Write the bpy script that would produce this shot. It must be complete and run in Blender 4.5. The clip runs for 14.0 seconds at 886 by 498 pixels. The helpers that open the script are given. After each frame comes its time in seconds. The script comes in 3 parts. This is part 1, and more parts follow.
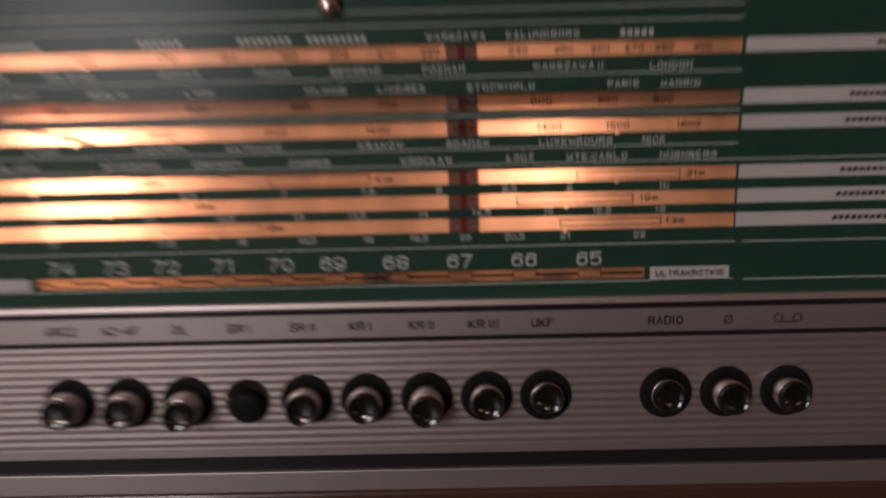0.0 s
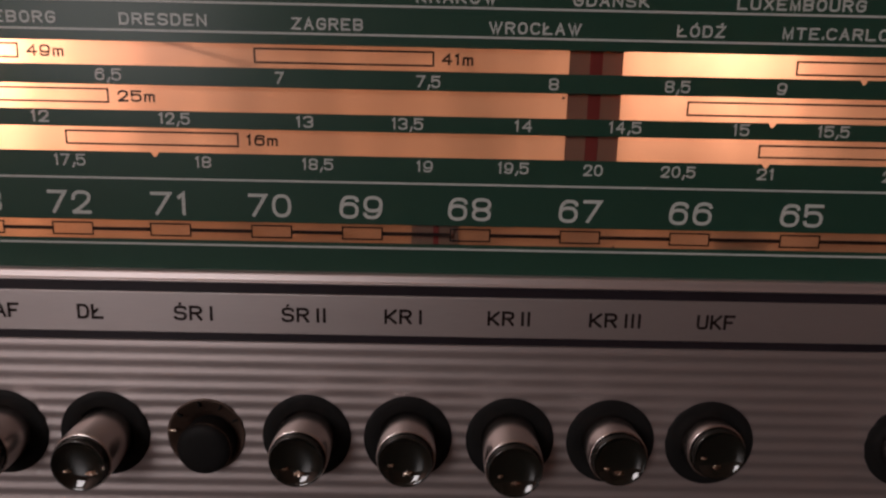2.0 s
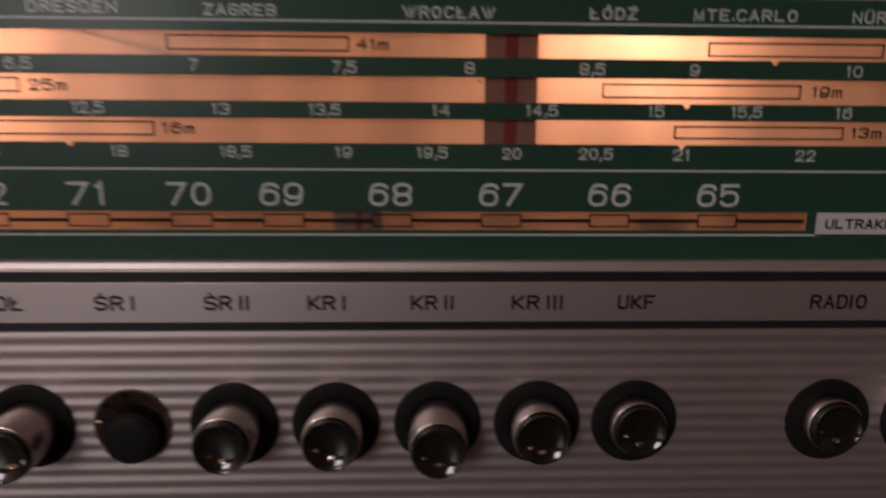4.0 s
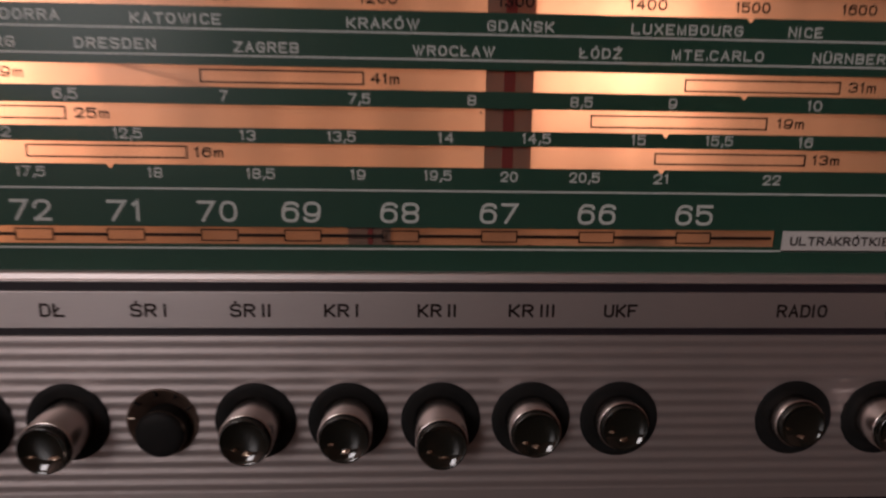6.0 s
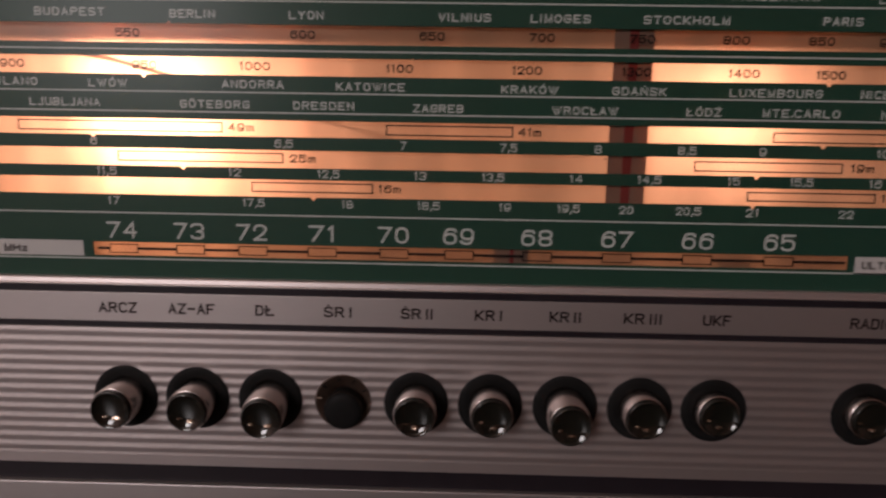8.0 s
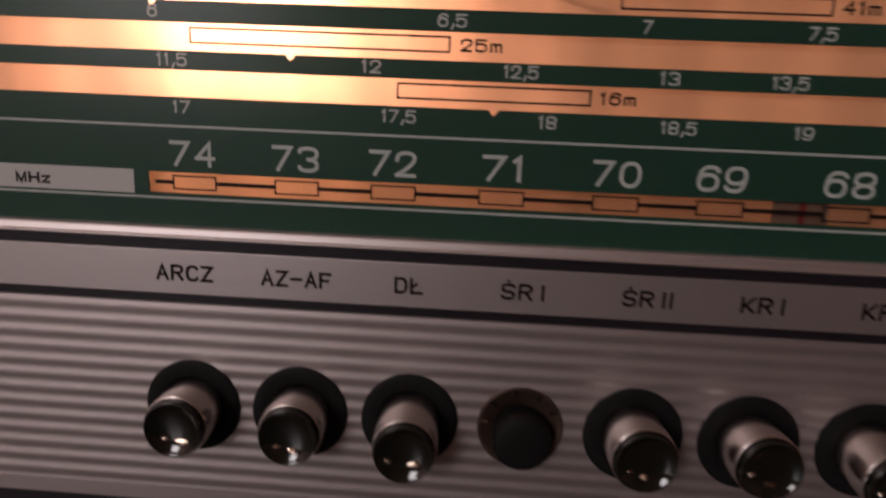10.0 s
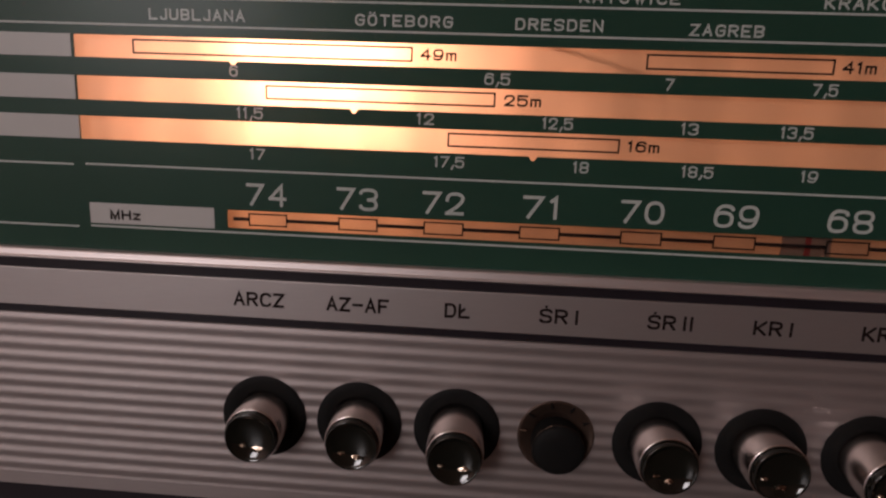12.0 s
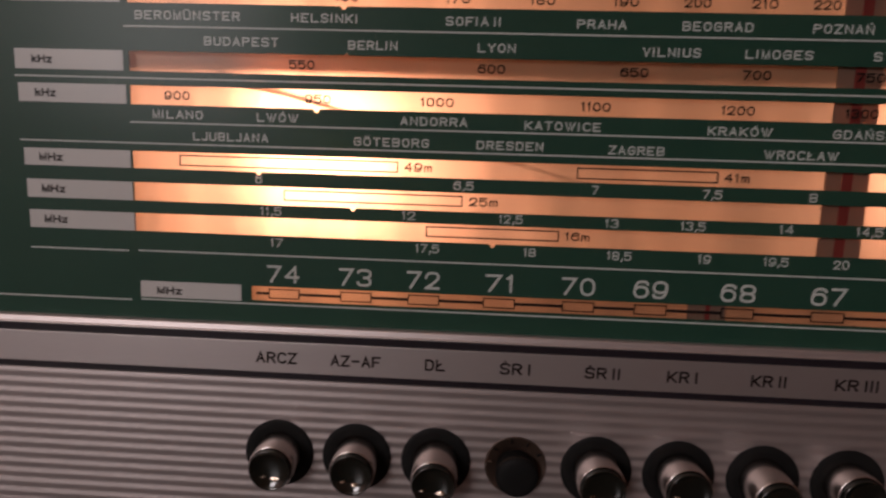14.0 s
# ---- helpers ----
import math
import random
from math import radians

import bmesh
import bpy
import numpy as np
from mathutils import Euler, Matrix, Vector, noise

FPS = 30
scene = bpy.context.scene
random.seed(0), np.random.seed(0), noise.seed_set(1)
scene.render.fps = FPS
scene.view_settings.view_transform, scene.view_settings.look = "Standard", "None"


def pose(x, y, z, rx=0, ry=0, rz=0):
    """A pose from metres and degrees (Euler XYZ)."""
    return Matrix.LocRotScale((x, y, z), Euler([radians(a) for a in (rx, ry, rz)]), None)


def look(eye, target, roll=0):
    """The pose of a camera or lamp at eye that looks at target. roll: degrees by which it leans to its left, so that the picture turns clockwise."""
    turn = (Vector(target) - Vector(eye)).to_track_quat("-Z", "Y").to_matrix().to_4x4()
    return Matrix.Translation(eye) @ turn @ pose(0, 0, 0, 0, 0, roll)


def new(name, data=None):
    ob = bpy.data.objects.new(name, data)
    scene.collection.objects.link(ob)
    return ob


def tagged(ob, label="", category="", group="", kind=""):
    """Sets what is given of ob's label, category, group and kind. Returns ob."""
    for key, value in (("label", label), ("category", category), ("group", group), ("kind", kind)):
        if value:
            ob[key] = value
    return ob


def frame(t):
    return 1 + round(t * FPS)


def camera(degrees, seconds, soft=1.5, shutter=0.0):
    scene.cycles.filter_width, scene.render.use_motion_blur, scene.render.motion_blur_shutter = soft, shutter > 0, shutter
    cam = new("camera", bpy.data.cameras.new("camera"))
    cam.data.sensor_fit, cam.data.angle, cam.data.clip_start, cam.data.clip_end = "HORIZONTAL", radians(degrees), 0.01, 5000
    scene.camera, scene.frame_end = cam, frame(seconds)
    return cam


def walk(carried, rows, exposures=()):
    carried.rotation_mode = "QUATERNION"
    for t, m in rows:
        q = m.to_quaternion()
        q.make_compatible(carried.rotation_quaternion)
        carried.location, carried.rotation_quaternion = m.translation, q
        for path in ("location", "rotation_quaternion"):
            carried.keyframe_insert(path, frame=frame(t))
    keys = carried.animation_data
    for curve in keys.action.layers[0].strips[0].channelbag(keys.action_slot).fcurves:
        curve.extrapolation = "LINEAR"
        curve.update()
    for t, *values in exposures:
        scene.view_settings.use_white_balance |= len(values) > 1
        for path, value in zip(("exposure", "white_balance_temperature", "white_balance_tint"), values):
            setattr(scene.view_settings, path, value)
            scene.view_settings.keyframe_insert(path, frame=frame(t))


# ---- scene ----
cam = camera(76.19, 14.0, soft=2.3, shutter=0.9)
PATH = [
    (0, 0.06520, -0.16086, 0.11688, 81.760, 1.289, 0.265),
    (0.1, 0.06567, -0.15122, 0.11471, 80.874, 0.615, -0.397),
    (0.2, 0.06527, -0.13987, 0.11287, 80.275, 0.224, -0.699),
    (0.3, 0.06379, -0.12941, 0.10943, 80.544, 0.475, -0.420),
    (0.5, 0.06080, -0.11089, 0.10301, 80.606, 0.302, -0.556),
    (1, 0.04875, -0.09348, 0.09408, 79.487, -0.949, -0.498),
    (1.5, 0.04518, -0.09113, 0.10043, 79.682, -1.350, -0.282),
    (2, 0.04523, -0.09415, 0.09928, 80.281, -1.135, -0.212),
    (2.5, 0.04454, -0.09941, 0.10112, 80.164, -0.627, -0.301),
    (3, 0.04452, -0.10284, 0.10035, 80.293, -0.520, -0.405),
    (3.5, 0.04645, -0.10267, 0.10081, 80.309, -0.627, -0.673),
    (4, 0.05617, -0.09498, 0.09802, 79.648, -0.332, -1.680),
    (4.2, 0.05903, -0.09377, 0.09650, 80.172, -0.319, -1.328),
    (6.3, 0.05097, -0.11122, 0.10398, 80.244, -0.743, -2.323),
    (6.5, 0.04789, -0.11801, 0.10797, 80.193, -1.023, -1.891),
    (7, 0.04083, -0.12789, 0.11119, 80.578, -0.785, -1.149),
    (7.2, 0.03956, -0.13064, 0.10886, 81.664, -0.709, -0.548),
    (9.3, 0.01448, -0.12698, 0.10530, 81.163, -1.362, 2.093),
    (9.5, 0.01215, -0.11756, 0.10469, 80.360, -1.207, 1.728),
    (9.6, 0.00913, -0.10831, 0.10030, 80.504, -1.513, 2.236),
    (9.7, 0.00421, -0.09925, 0.09646, 79.751, -1.502, 2.728),
    (9.8, -0.00058, -0.09098, 0.09430, 79.117, -1.846, 2.654),
    (9.9, -0.00231, -0.08723, 0.09306, 79.643, -2.201, 2.873),
    (10, -0.00416, -0.08505, 0.09375, 79.087, -2.536, 3.200),
    (10.5, -0.00624, -0.08286, 0.09769, 78.784, -2.474, 3.049),
    (11, -0.01083, -0.08834, 0.09788, 79.772, -2.524, 3.731),
    (11.5, -0.00995, -0.09325, 0.10102, 79.352, -2.245, 3.744),
    (12, -0.01015, -0.09559, 0.10002, 79.365, -2.212, 3.938),
    (12.5, -0.00692, -0.09930, 0.10153, 79.798, -2.144, 2.986),
    (13, -0.00455, -0.10560, 0.10660, 80.187, -1.704, 2.649),
    (13.5, -0.00897, -0.11680, 0.11135, 81.715, -1.722, 3.721),
    (14, -0.00638, -0.11979, 0.11293, 82.400, -1.844, 3.034),
]
walk(cam, [(t, pose(x, y, z, rx, ry, rz)) for t, x, y, z, rx, ry, rz in PATH], [(0, 0.2), (0.5, 0.18), (1.0, 0.0), (4.0, 0.0), (6.3, 0.1), (7.2, 0.2), (9.4, 0.15), (10.0, 0.0), (12.0, 0.0), (13.0, 0.05), (14.0, 0.1)])

# ---- light ----
world = bpy.data.worlds.new("dim_room_air")
scene.world = world
world.use_nodes = True
world.node_tree.nodes["Background"].inputs[0].default_value = (0.75, 0.6, 0.58, 1)
world.node_tree.nodes["Background"].inputs[1].default_value = 0.02


def lamp(name, kind, place, power, colour, aim=None, size=0.0, size_y=0.0):
    data = bpy.data.lights.new(name, kind)
    data.energy, data.color = power, colour
    if kind == "AREA":
        data.shape, data.size, data.size_y = "RECTANGLE", size, size_y
    else:
        data.shadow_soft_size = size
    ob = new(name, data)
    ob.matrix_world = look(place, aim) if aim else pose(*place)
    return ob


Z0 = 0.090  # height of the dial's number row above the table
WARM = (1.0, 0.65, 0.48)
# evening light that comes in through the window of the wall behind the viewer
lamp("window_light", "AREA", (-1.5, -2.59, 0.95), 31.0, (1.0, 0.905, 0.92), (-1.5, 0.0, 0.95), 0.9, 1.1)
# the two scale bulbs behind the dial
for bx, power in ((-0.038, 0.25), (0.091, 0.064)):
    lamp("scale_bulb_light", "POINT", (bx, 0.0155, Z0 + 0.0285), power, WARM, size=0.004)

# ---- materials ----


def mat(name, colour, rough=0.5, metal=0.0, coat=0.0, vary=0.12, scale=400.0, bump=0.0, stretch=(1, 1, 1), fine=4000.0, spec=0.5):
    """Principled surface with colour and roughness varied at two scales and a fine relief."""
    m = bpy.data.materials.new(name)
    m.use_nodes = True
    nt = m.node_tree
    b = nt.nodes["Principled BSDF"]
    b.inputs["Metallic"].default_value = metal
    b.inputs["Coat Weight"].default_value = coat
    b.inputs["Coat Roughness"].default_value = 0.08
    b.inputs["Specular IOR Level"].default_value = spec
    co = nt.nodes.new("ShaderNodeTexCoord")
    mp = nt.nodes.new("ShaderNodeMapping")
    mp.inputs["Scale"].default_value = stretch
    nt.links.new(co.outputs["Object"], mp.inputs[0])
    facs = []
    for s, d in ((scale * 0.15, 3.0), (fine, 2.0)):
        n = nt.nodes.new("ShaderNodeTexNoise")
        n.inputs["Scale"].default_value, n.inputs["Detail"].default_value = s, d
        nt.links.new(mp.outputs[0], n.inputs["Vector"])
        facs.append(n.outputs["Fac"])
    mix = nt.nodes.new("ShaderNodeMath")
    mix.operation = "MULTIPLY_ADD"
    mix.inputs[1].default_value = 0.5
    half = nt.nodes.new("ShaderNodeMath")
    half.operation = "MULTIPLY"
    half.inputs[1].default_value = 0.5
    nt.links.new(facs[1], half.inputs[0])
    nt.links.new(facs[0], mix.inputs[0])
    nt.links.new(half.outputs[0], mix.inputs[2])
    ramp = nt.nodes.new("ShaderNodeMapRange")
    ramp.inputs["From Min"].default_value, ramp.inputs["From Max"].default_value = 0.3, 0.7
    ramp.inputs["To Min"].default_value, ramp.inputs["To Max"].default_value = 1 - vary, 1 + vary
    nt.links.new(mix.outputs[0], ramp.inputs[0])
    sc = nt.nodes.new("ShaderNodeVectorMath")
    sc.operation = "SCALE"
    sc.inputs[0].default_value = colour
    nt.links.new(ramp.outputs[0], sc.inputs["Scale"])
    nt.links.new(sc.outputs[0], b.inputs["Base Color"])
    rr = nt.nodes.new("ShaderNodeMath")
    rr.operation = "MULTIPLY"
    rr.inputs[1].default_value = rough
    nt.links.new(ramp.outputs[0], rr.inputs[0])
    nt.links.new(rr.outputs[0], b.inputs["Roughness"])
    if bump:
        bp = nt.nodes.new("ShaderNodeBump")
        bp.inputs["Strength"].default_value, bp.inputs["Distance"].default_value = bump, 0.0001
        nt.links.new(facs[1], bp.inputs["Height"])
        nt.links.new(bp.outputs[0], b.inputs["Normal"])
    return m


def leak(m, colour, share):
    """Lets a share of the light from behind through a painted or paper sheet."""
    nt = m.node_tree
    out, b = nt.nodes["Material Output"], nt.nodes["Principled BSDF"]
    tr = nt.nodes.new("ShaderNodeBsdfTranslucent")
    co = nt.nodes.new("ShaderNodeTexCoord")
    mp = nt.nodes.new("ShaderNodeMapping")
    mp.inputs["Scale"].default_value = (1.0, 1.0, 0.12)
    no = nt.nodes.new("ShaderNodeTexNoise")
    no.inputs["Scale"].default_value, no.inputs["Detail"].default_value = 110.0, 5.0
    ra = nt.nodes.new("ShaderNodeMapRange")
    ra.inputs["From Min"].default_value, ra.inputs["From Max"].default_value = 0.3, 0.7
    ra.inputs["To Min"].default_value, ra.inputs["To Max"].default_value = 0.80, 1.08
    sc = nt.nodes.new("ShaderNodeVectorMath")
    sc.operation = "SCALE"
    sc.inputs[0].default_value = colour
    nt.links.new(co.outputs["Object"], mp.inputs[0])
    nt.links.new(mp.outputs[0], no.inputs["Vector"])
    nt.links.new(no.outputs["Fac"], ra.inputs[0])
    nt.links.new(ra.outputs[0], sc.inputs["Scale"])
    nt.links.new(sc.outputs[0], tr.inputs[0])
    mx = nt.nodes.new("ShaderNodeMixShader")
    mx.inputs[0].default_value = share
    nt.links.new(b.outputs[0], mx.inputs[1])
    nt.links.new(tr.outputs[0], mx.inputs[2])
    nt.links.new(mx.outputs[0], out.inputs[0])
    return m


def pane_glass(name):
    m = bpy.data.materials.new(name)
    m.use_nodes = True
    nt = m.node_tree
    nt.nodes.remove(nt.nodes["Principled BSDF"])
    tr = nt.nodes.new("ShaderNodeBsdfTransparent")
    tr.inputs[0].default_value = (0.97, 0.98, 0.97, 1)
    gl = nt.nodes.new("ShaderNodeBsdfGlossy")
    gl.inputs["Roughness"].default_value = 0.25
    lw = nt.nodes.new("ShaderNodeLayerWeight")
    pw = nt.nodes.new("ShaderNodeMath")
    pw.operation = "POWER"
    pw.inputs[1].default_value = 5.0
    nt.links.new(lw.outputs["Facing"], pw.inputs[0])
    fr = nt.nodes.new("ShaderNodeMath")
    fr.operation = "MULTIPLY_ADD"
    fr.inputs[1].default_value, fr.inputs[2].default_value = 0.96, 0.006
    nt.links.new(pw.outputs[0], fr.inputs[0])
    mx = nt.nodes.new("ShaderNodeMixShader")
    nt.links.new(fr.outputs[0], mx.inputs[0])
    nt.links.new(tr.outputs[0], mx.inputs[1])
    nt.links.new(gl.outputs[0], mx.inputs[2])
    nt.links.new(mx.outputs[0], nt.nodes["Material Output"].inputs[0])
    return m


GREEN = leak(mat("green_scale_paint", (0.025, 0.076, 0.052), 0.5, vary=0.10, scale=300, spec=0.2), (0.12, 0.13, 0.06), 0.17)
FILM = leak(mat("amber_scale_film", (0.66, 0.44, 0.28), 0.35, vary=0.07, scale=260, stretch=(0.35, 1, 1.6)), (0.925, 0.712, 0.605), 0.72)
FOIL = leak(mat("copper_amber_film", (0.34, 0.20, 0.135), 0.16, vary=0.10, scale=260, stretch=(0.35, 1, 1.6)), (0.86, 0.63, 0.49), 0.50)
PRINT_WHITE = mat("cream_white_print", (0.56, 0.585, 0.555), 0.6, vary=0.12, scale=2000, fine=9000)
PRINT_BLACK = mat("brown_black_print", (0.016, 0.009, 0.008), 0.7, vary=0.2, scale=2000, fine=9000, spec=0.15)
PLATE_WHITE = mat("off_white_label_paint", (0.60, 0.57, 0.56), 0.5, vary=0.05, scale=600)
ALU = mat("brushed_aluminium", (0.44, 0.40, 0.39), 0.48, metal=0.8, vary=0.07, scale=260, bump=0.25, stretch=(0.04, 1, 1.5), fine=6000)
ALU_RIB = mat("ribbed_aluminium", (0.43, 0.38, 0.37), 0.50, metal=0.8, vary=0.09, scale=260, bump=0.25, stretch=(0.04, 1, 1.5), fine=6000)
CHROME = mat("worn_chrome", (0.72, 0.66, 0.63), 0.24, metal=1.0, vary=0.14, scale=900, bump=0.05)
BEAD = mat("polished_trim_metal", (0.58, 0.52, 0.505), 0.46, metal=0.85, vary=0.06, scale=300, stretch=(0.05, 1, 1))
BLACK = mat("black_enamel", (0.019, 0.015, 0.019), 0.4, vary=0.2, scale=700, spec=0.25)
BUTTON_BLACK = mat("black_button_plastic", (0.010, 0.010, 0.010), 0.6, vary=0.3, scale=900, bump=0.1, spec=0.12)
LENS = mat("dark_glossy_button_face", (0.008, 0.009, 0.007), 0.09, spec=0.75, vary=0.2, scale=900, bump=0.05, fine=1500)
# metal of the imitated glints, and of worn edges on the pressed button
GLINT_GILT = mat("gilt_glint_and_wear_metal", (0.50, 0.40, 0.32), 0.22, metal=1.0, vary=0.5, scale=6000, bump=0.6, fine=2500)
DISH = mat("brown_worn_button_rim", (0.085, 0.055, 0.042), 0.4, metal=0.5, coat=0.0, vary=0.3, scale=900)
POINTER_GREY = leak(mat("grey_pointer_plastic", (0.24, 0.15, 0.11), 0.5, vary=0.15), (0.62, 0.36, 0.25), 0.36)
POINTER_RED = leak(mat("red_pointer_line", (0.24, 0.04, 0.034), 0.45, vary=0.2), (0.6, 0.06, 0.05), 0.36)
BOX_WHITE = mat("white_lamp_box_paint", (0.26, 0.235, 0.20), 0.7, vary=0.05)
RAIL = leak(mat("amber_brown_rail_plastic", (0.30, 0.18, 0.11), 0.5, vary=0.12, scale=300), (0.62, 0.40, 0.29), 0.36)
CORD = mat("brown_dial_cord", (0.10, 0.06, 0.04), 0.8, vary=0.2, scale=3000)
VENEER = mat("reddish_brown_veneer", (0.075, 0.033, 0.025), 0.35, coat=0.3, vary=0.3, scale=120, bump=0.2, stretch=(0.08, 1, 1))
TABLE = mat("brown_table_wood", (0.065, 0.036, 0.023), 0.4, vary=0.25, scale=60, bump=0.1, stretch=(0.08, 1, 1), fine=900)
WALL = mat("mauve_grey_wall_paint", (0.46, 0.31, 0.26), 0.85, vary=0.06, scale=20, bump=0.2, fine=300)
FLOOR = mat("brown_floor_wood", (0.14, 0.075, 0.045), 0.5, vary=0.2, scale=20, stretch=(1, 0.1, 1), fine=200)
CEIL = mat("white_ceiling_paint", (0.76, 0.64, 0.55), 0.9, vary=0.04, scale=20, fine=300)
GLASS = pane_glass("dial_glass")
BULB = mat("bulb_cap_brass", (0.7, 0.5, 0.25), 0.3, metal=1.0)

# ---- mesh helpers (millimetres on the radio's face: x right, y into the radio, z up from the number row) ----
MM = 0.001


def at(x, y, z):
    return Vector((x * MM, y * MM, Z0 + z * MM))


def link(name, bm, material, parent=None, label="", smooth=False):
    me = bpy.data.meshes.new(name)
    bm.to_mesh(me)
    bm.free()
    for p in me.polygons:
        p.use_smooth = smooth
    me.materials.append(material)
    ob = new(name, me)
    if parent:
        ob.parent = parent
    if label:
        ob["label"] = label
    return ob


part = link


def box(bm, x0, x1, y0, y1, z0, z1, bevel=0.0, metres=False):
    """Adds a block; millimetres on the radio's face unless metres is set."""
    f = (lambda *p: Vector(p)) if metres else at
    vs = [bm.verts.new(f(x, y, z)) for x in (x0, x1) for y in (y0, y1) for z in (z0, z1)]
    faces = [bm.faces.new([vs[i] for i in q]) for q in ((0, 1, 3, 2), (4, 6, 7, 5), (0, 4, 5, 1), (2, 3, 7, 6), (0, 2, 6, 4), (1, 5, 7, 3))]
    if bevel:
        edges = list({e for fc in faces for e in fc.edges})
        bmesh.ops.bevel(bm, geom=edges, offset=bevel * (1 if metres else MM), segments=2, affect="EDGES", profile=0.5)
    return bm


def block(name, dims, material, parent=None, label="", bevel=0.0, metres=False):
    return link(name, box(bmesh.new(), *dims, bevel=bevel, metres=metres), material, parent, label)


def lathe(name, profile, cx, cz, material, parent=None, label="", tilt=(0.0, 0.0), seg=40):
    """Turns (radius, y) steps round the axis through (cx, cz) that points into the radio; tilt sags it as it comes out."""
    bm = bmesh.new()
    rings = []
    for r, y in profile:
        ox, oz = tilt[0] * -y, tilt[1] * -y
        if r < 1e-6:
            rings.append([bm.verts.new(at(cx + ox, y, cz + oz))])
        else:
            rings.append([bm.verts.new(at(cx + ox + r * math.cos(a), y, cz + oz + r * math.sin(a))) for a in (2 * math.pi * k / seg for k in range(seg))])
    for a, b in zip(rings, rings[1:]):
        for k in range(seg):
            q = [a[k % len(a)], a[(k + 1) % len(a)], b[(k + 1) % len(b)], b[k % len(b)]]
            q = [v for i, v in enumerate(q) if v not in q[:i]]
            if len(q) > 2:
                bm.faces.new(q)
    bmesh.ops.recalc_face_normals(bm, faces=bm.faces)
    return link(name, bm, material, parent, label, smooth=True)


def outline(name, loops, y, deep, material, parent=None, label=""):
    """A flat sheet with holes: the first loop is its rim, the others are openings. It is deep millimetres thick, its face at y."""
    cu = bpy.data.curves.new(name, "CURVE")
    cu.dimensions, cu.fill_mode, cu.extrude = "2D", "BOTH", deep * MM / 2
    for loop in loops:
        sp = cu.splines.new("POLY")
        sp.points.add(len(loop) - 1)
        for p, (x, z) in zip(sp.points, loop):
            p.co = (x * MM, z * MM, 0, 1)
        sp.use_cyclic_u = True
    tmp = bpy.data.objects.new(name, cu)
    scene.collection.objects.link(tmp)
    bpy.context.view_layer.update()
    me = bpy.data.meshes.new_from_object(tmp.evaluated_get(bpy.context.evaluated_depsgraph_get()))
    bpy.data.objects.remove(tmp)
    bpy.data.curves.remove(cu)
    me.transform(Matrix.Translation(at(0, y + deep / 2, 0)) @ Matrix.Rotation(radians(90), 4, "X"))
    me.materials.clear()
    me.materials.append(material)
    ob = new(name, me)
    if parent:
        ob.parent = parent
    if label:
        ob["label"] = label
    return ob


def rect(x0, x1, z0, z1):
    return [(x0, z0), (x1, z0), (x1, z1), (x0, z1)]


# strokes of the scale's plain wide letters on a grid four wide and six high: straight lines, ~ smooth curves, @ smooth closed loops
STROKES = {
    "0": "@00 40 46 06", "1": "05 16 10", "2": "~04 06 46 43 00|00 40", "3": "~05 06 46 43 23|~23 43 40 00 01", "4": "30 36 02|02 42",
    "5": "46 06 03|~03 04 44 40 00 01", "6": "@00 40 44 04|~45 46 06 02", "7": "06 46 10", "8": "@03 43 46 06|@00 40 43 03", "9": "@02 42 46 06|~01 00 40 44",
    "A": "00 26 40|12 32", "B": "20 00 06 26|~26 46 43 23|03 23|~23 43 40 20", "C": "~45 46 06 00 40 41", "D": "20 00 06 26|~26 46 40 20", "E": "46 06 00 40|03 33",
    "F": "46 06 00|03 33", "G": "~45 46 06 00 40 42|42 43 23", "H": "00 06|40 46|03 43", "I": "00 06", "J": "~01 00 30 31 36", "K": "00 06|46 02|13 40",
    "L": "06 00 40", "M": "00 06 20 46 40", "N": "00 06 40 46", "O": "@00 40 46 06", "P": "00 06 26|~26 46 43 23|23 03", "R": "00 06 26|~26 46 43 23|03 23 40",
    "S": "~45 46 06 03 43 40 00 01", "T": "06 46|20 26", "U": "~06 03 00 40 43 46", "V": "06 20 46", "W": "06 20 36 40 66", "X": "00 46|06 40", "Y": "06 23 46|23 20",
    "Z": "06 46 00 40", "m": "00 04|~03 04 24 23 20|~23 24 44 43 40", "k": "00 06|34 02|13 30", "z": "04 34 00 30", "–": "03 43", ".": "00 01", ",": "11 0-",
}
ACCENTS = {"Ł": ("L", "02 24"), "Ó": ("O", "27 38"), "Ś": ("S", "27 28"), "Ń": ("N", "27 38"), "Ź": ("Z", "27 38"), "Ö": ("O", "17 18|37 38"), "Ü": ("U", "17 18|37 38")}


def stroke_points(code):
    """The points of one stroke, and whether it closes."""
    pts = [Vector((float(p[0]), -1.3 if p[1] == "-" else float(p[1]))) for p in code.strip("~@").split()]
    if code[0] not in "~@":
        return pts, False
    closed = code[0] == "@"
    n = len(pts)
    out = []
    for k in range(n if closed else n - 2):
        a, c, e = (pts[k - 1], pts[k], pts[(k + 1) % n]) if closed else pts[k:k + 3]
        p = (a + c) / 2 if closed or k else a
        q = (c + e) / 2 if closed or k < n - 3 else e
        for t in (i / 5 for i in range(6)):
            v = p * (1 - t) ** 2 + c * 2 * t * (1 - t) + q * t * t
            if not out or (v - out[-1]).length > 1e-3:
                out.append(v)
    if closed and (out[0] - out[-1]).length < 1e-3:
        out.pop()
    return out, closed


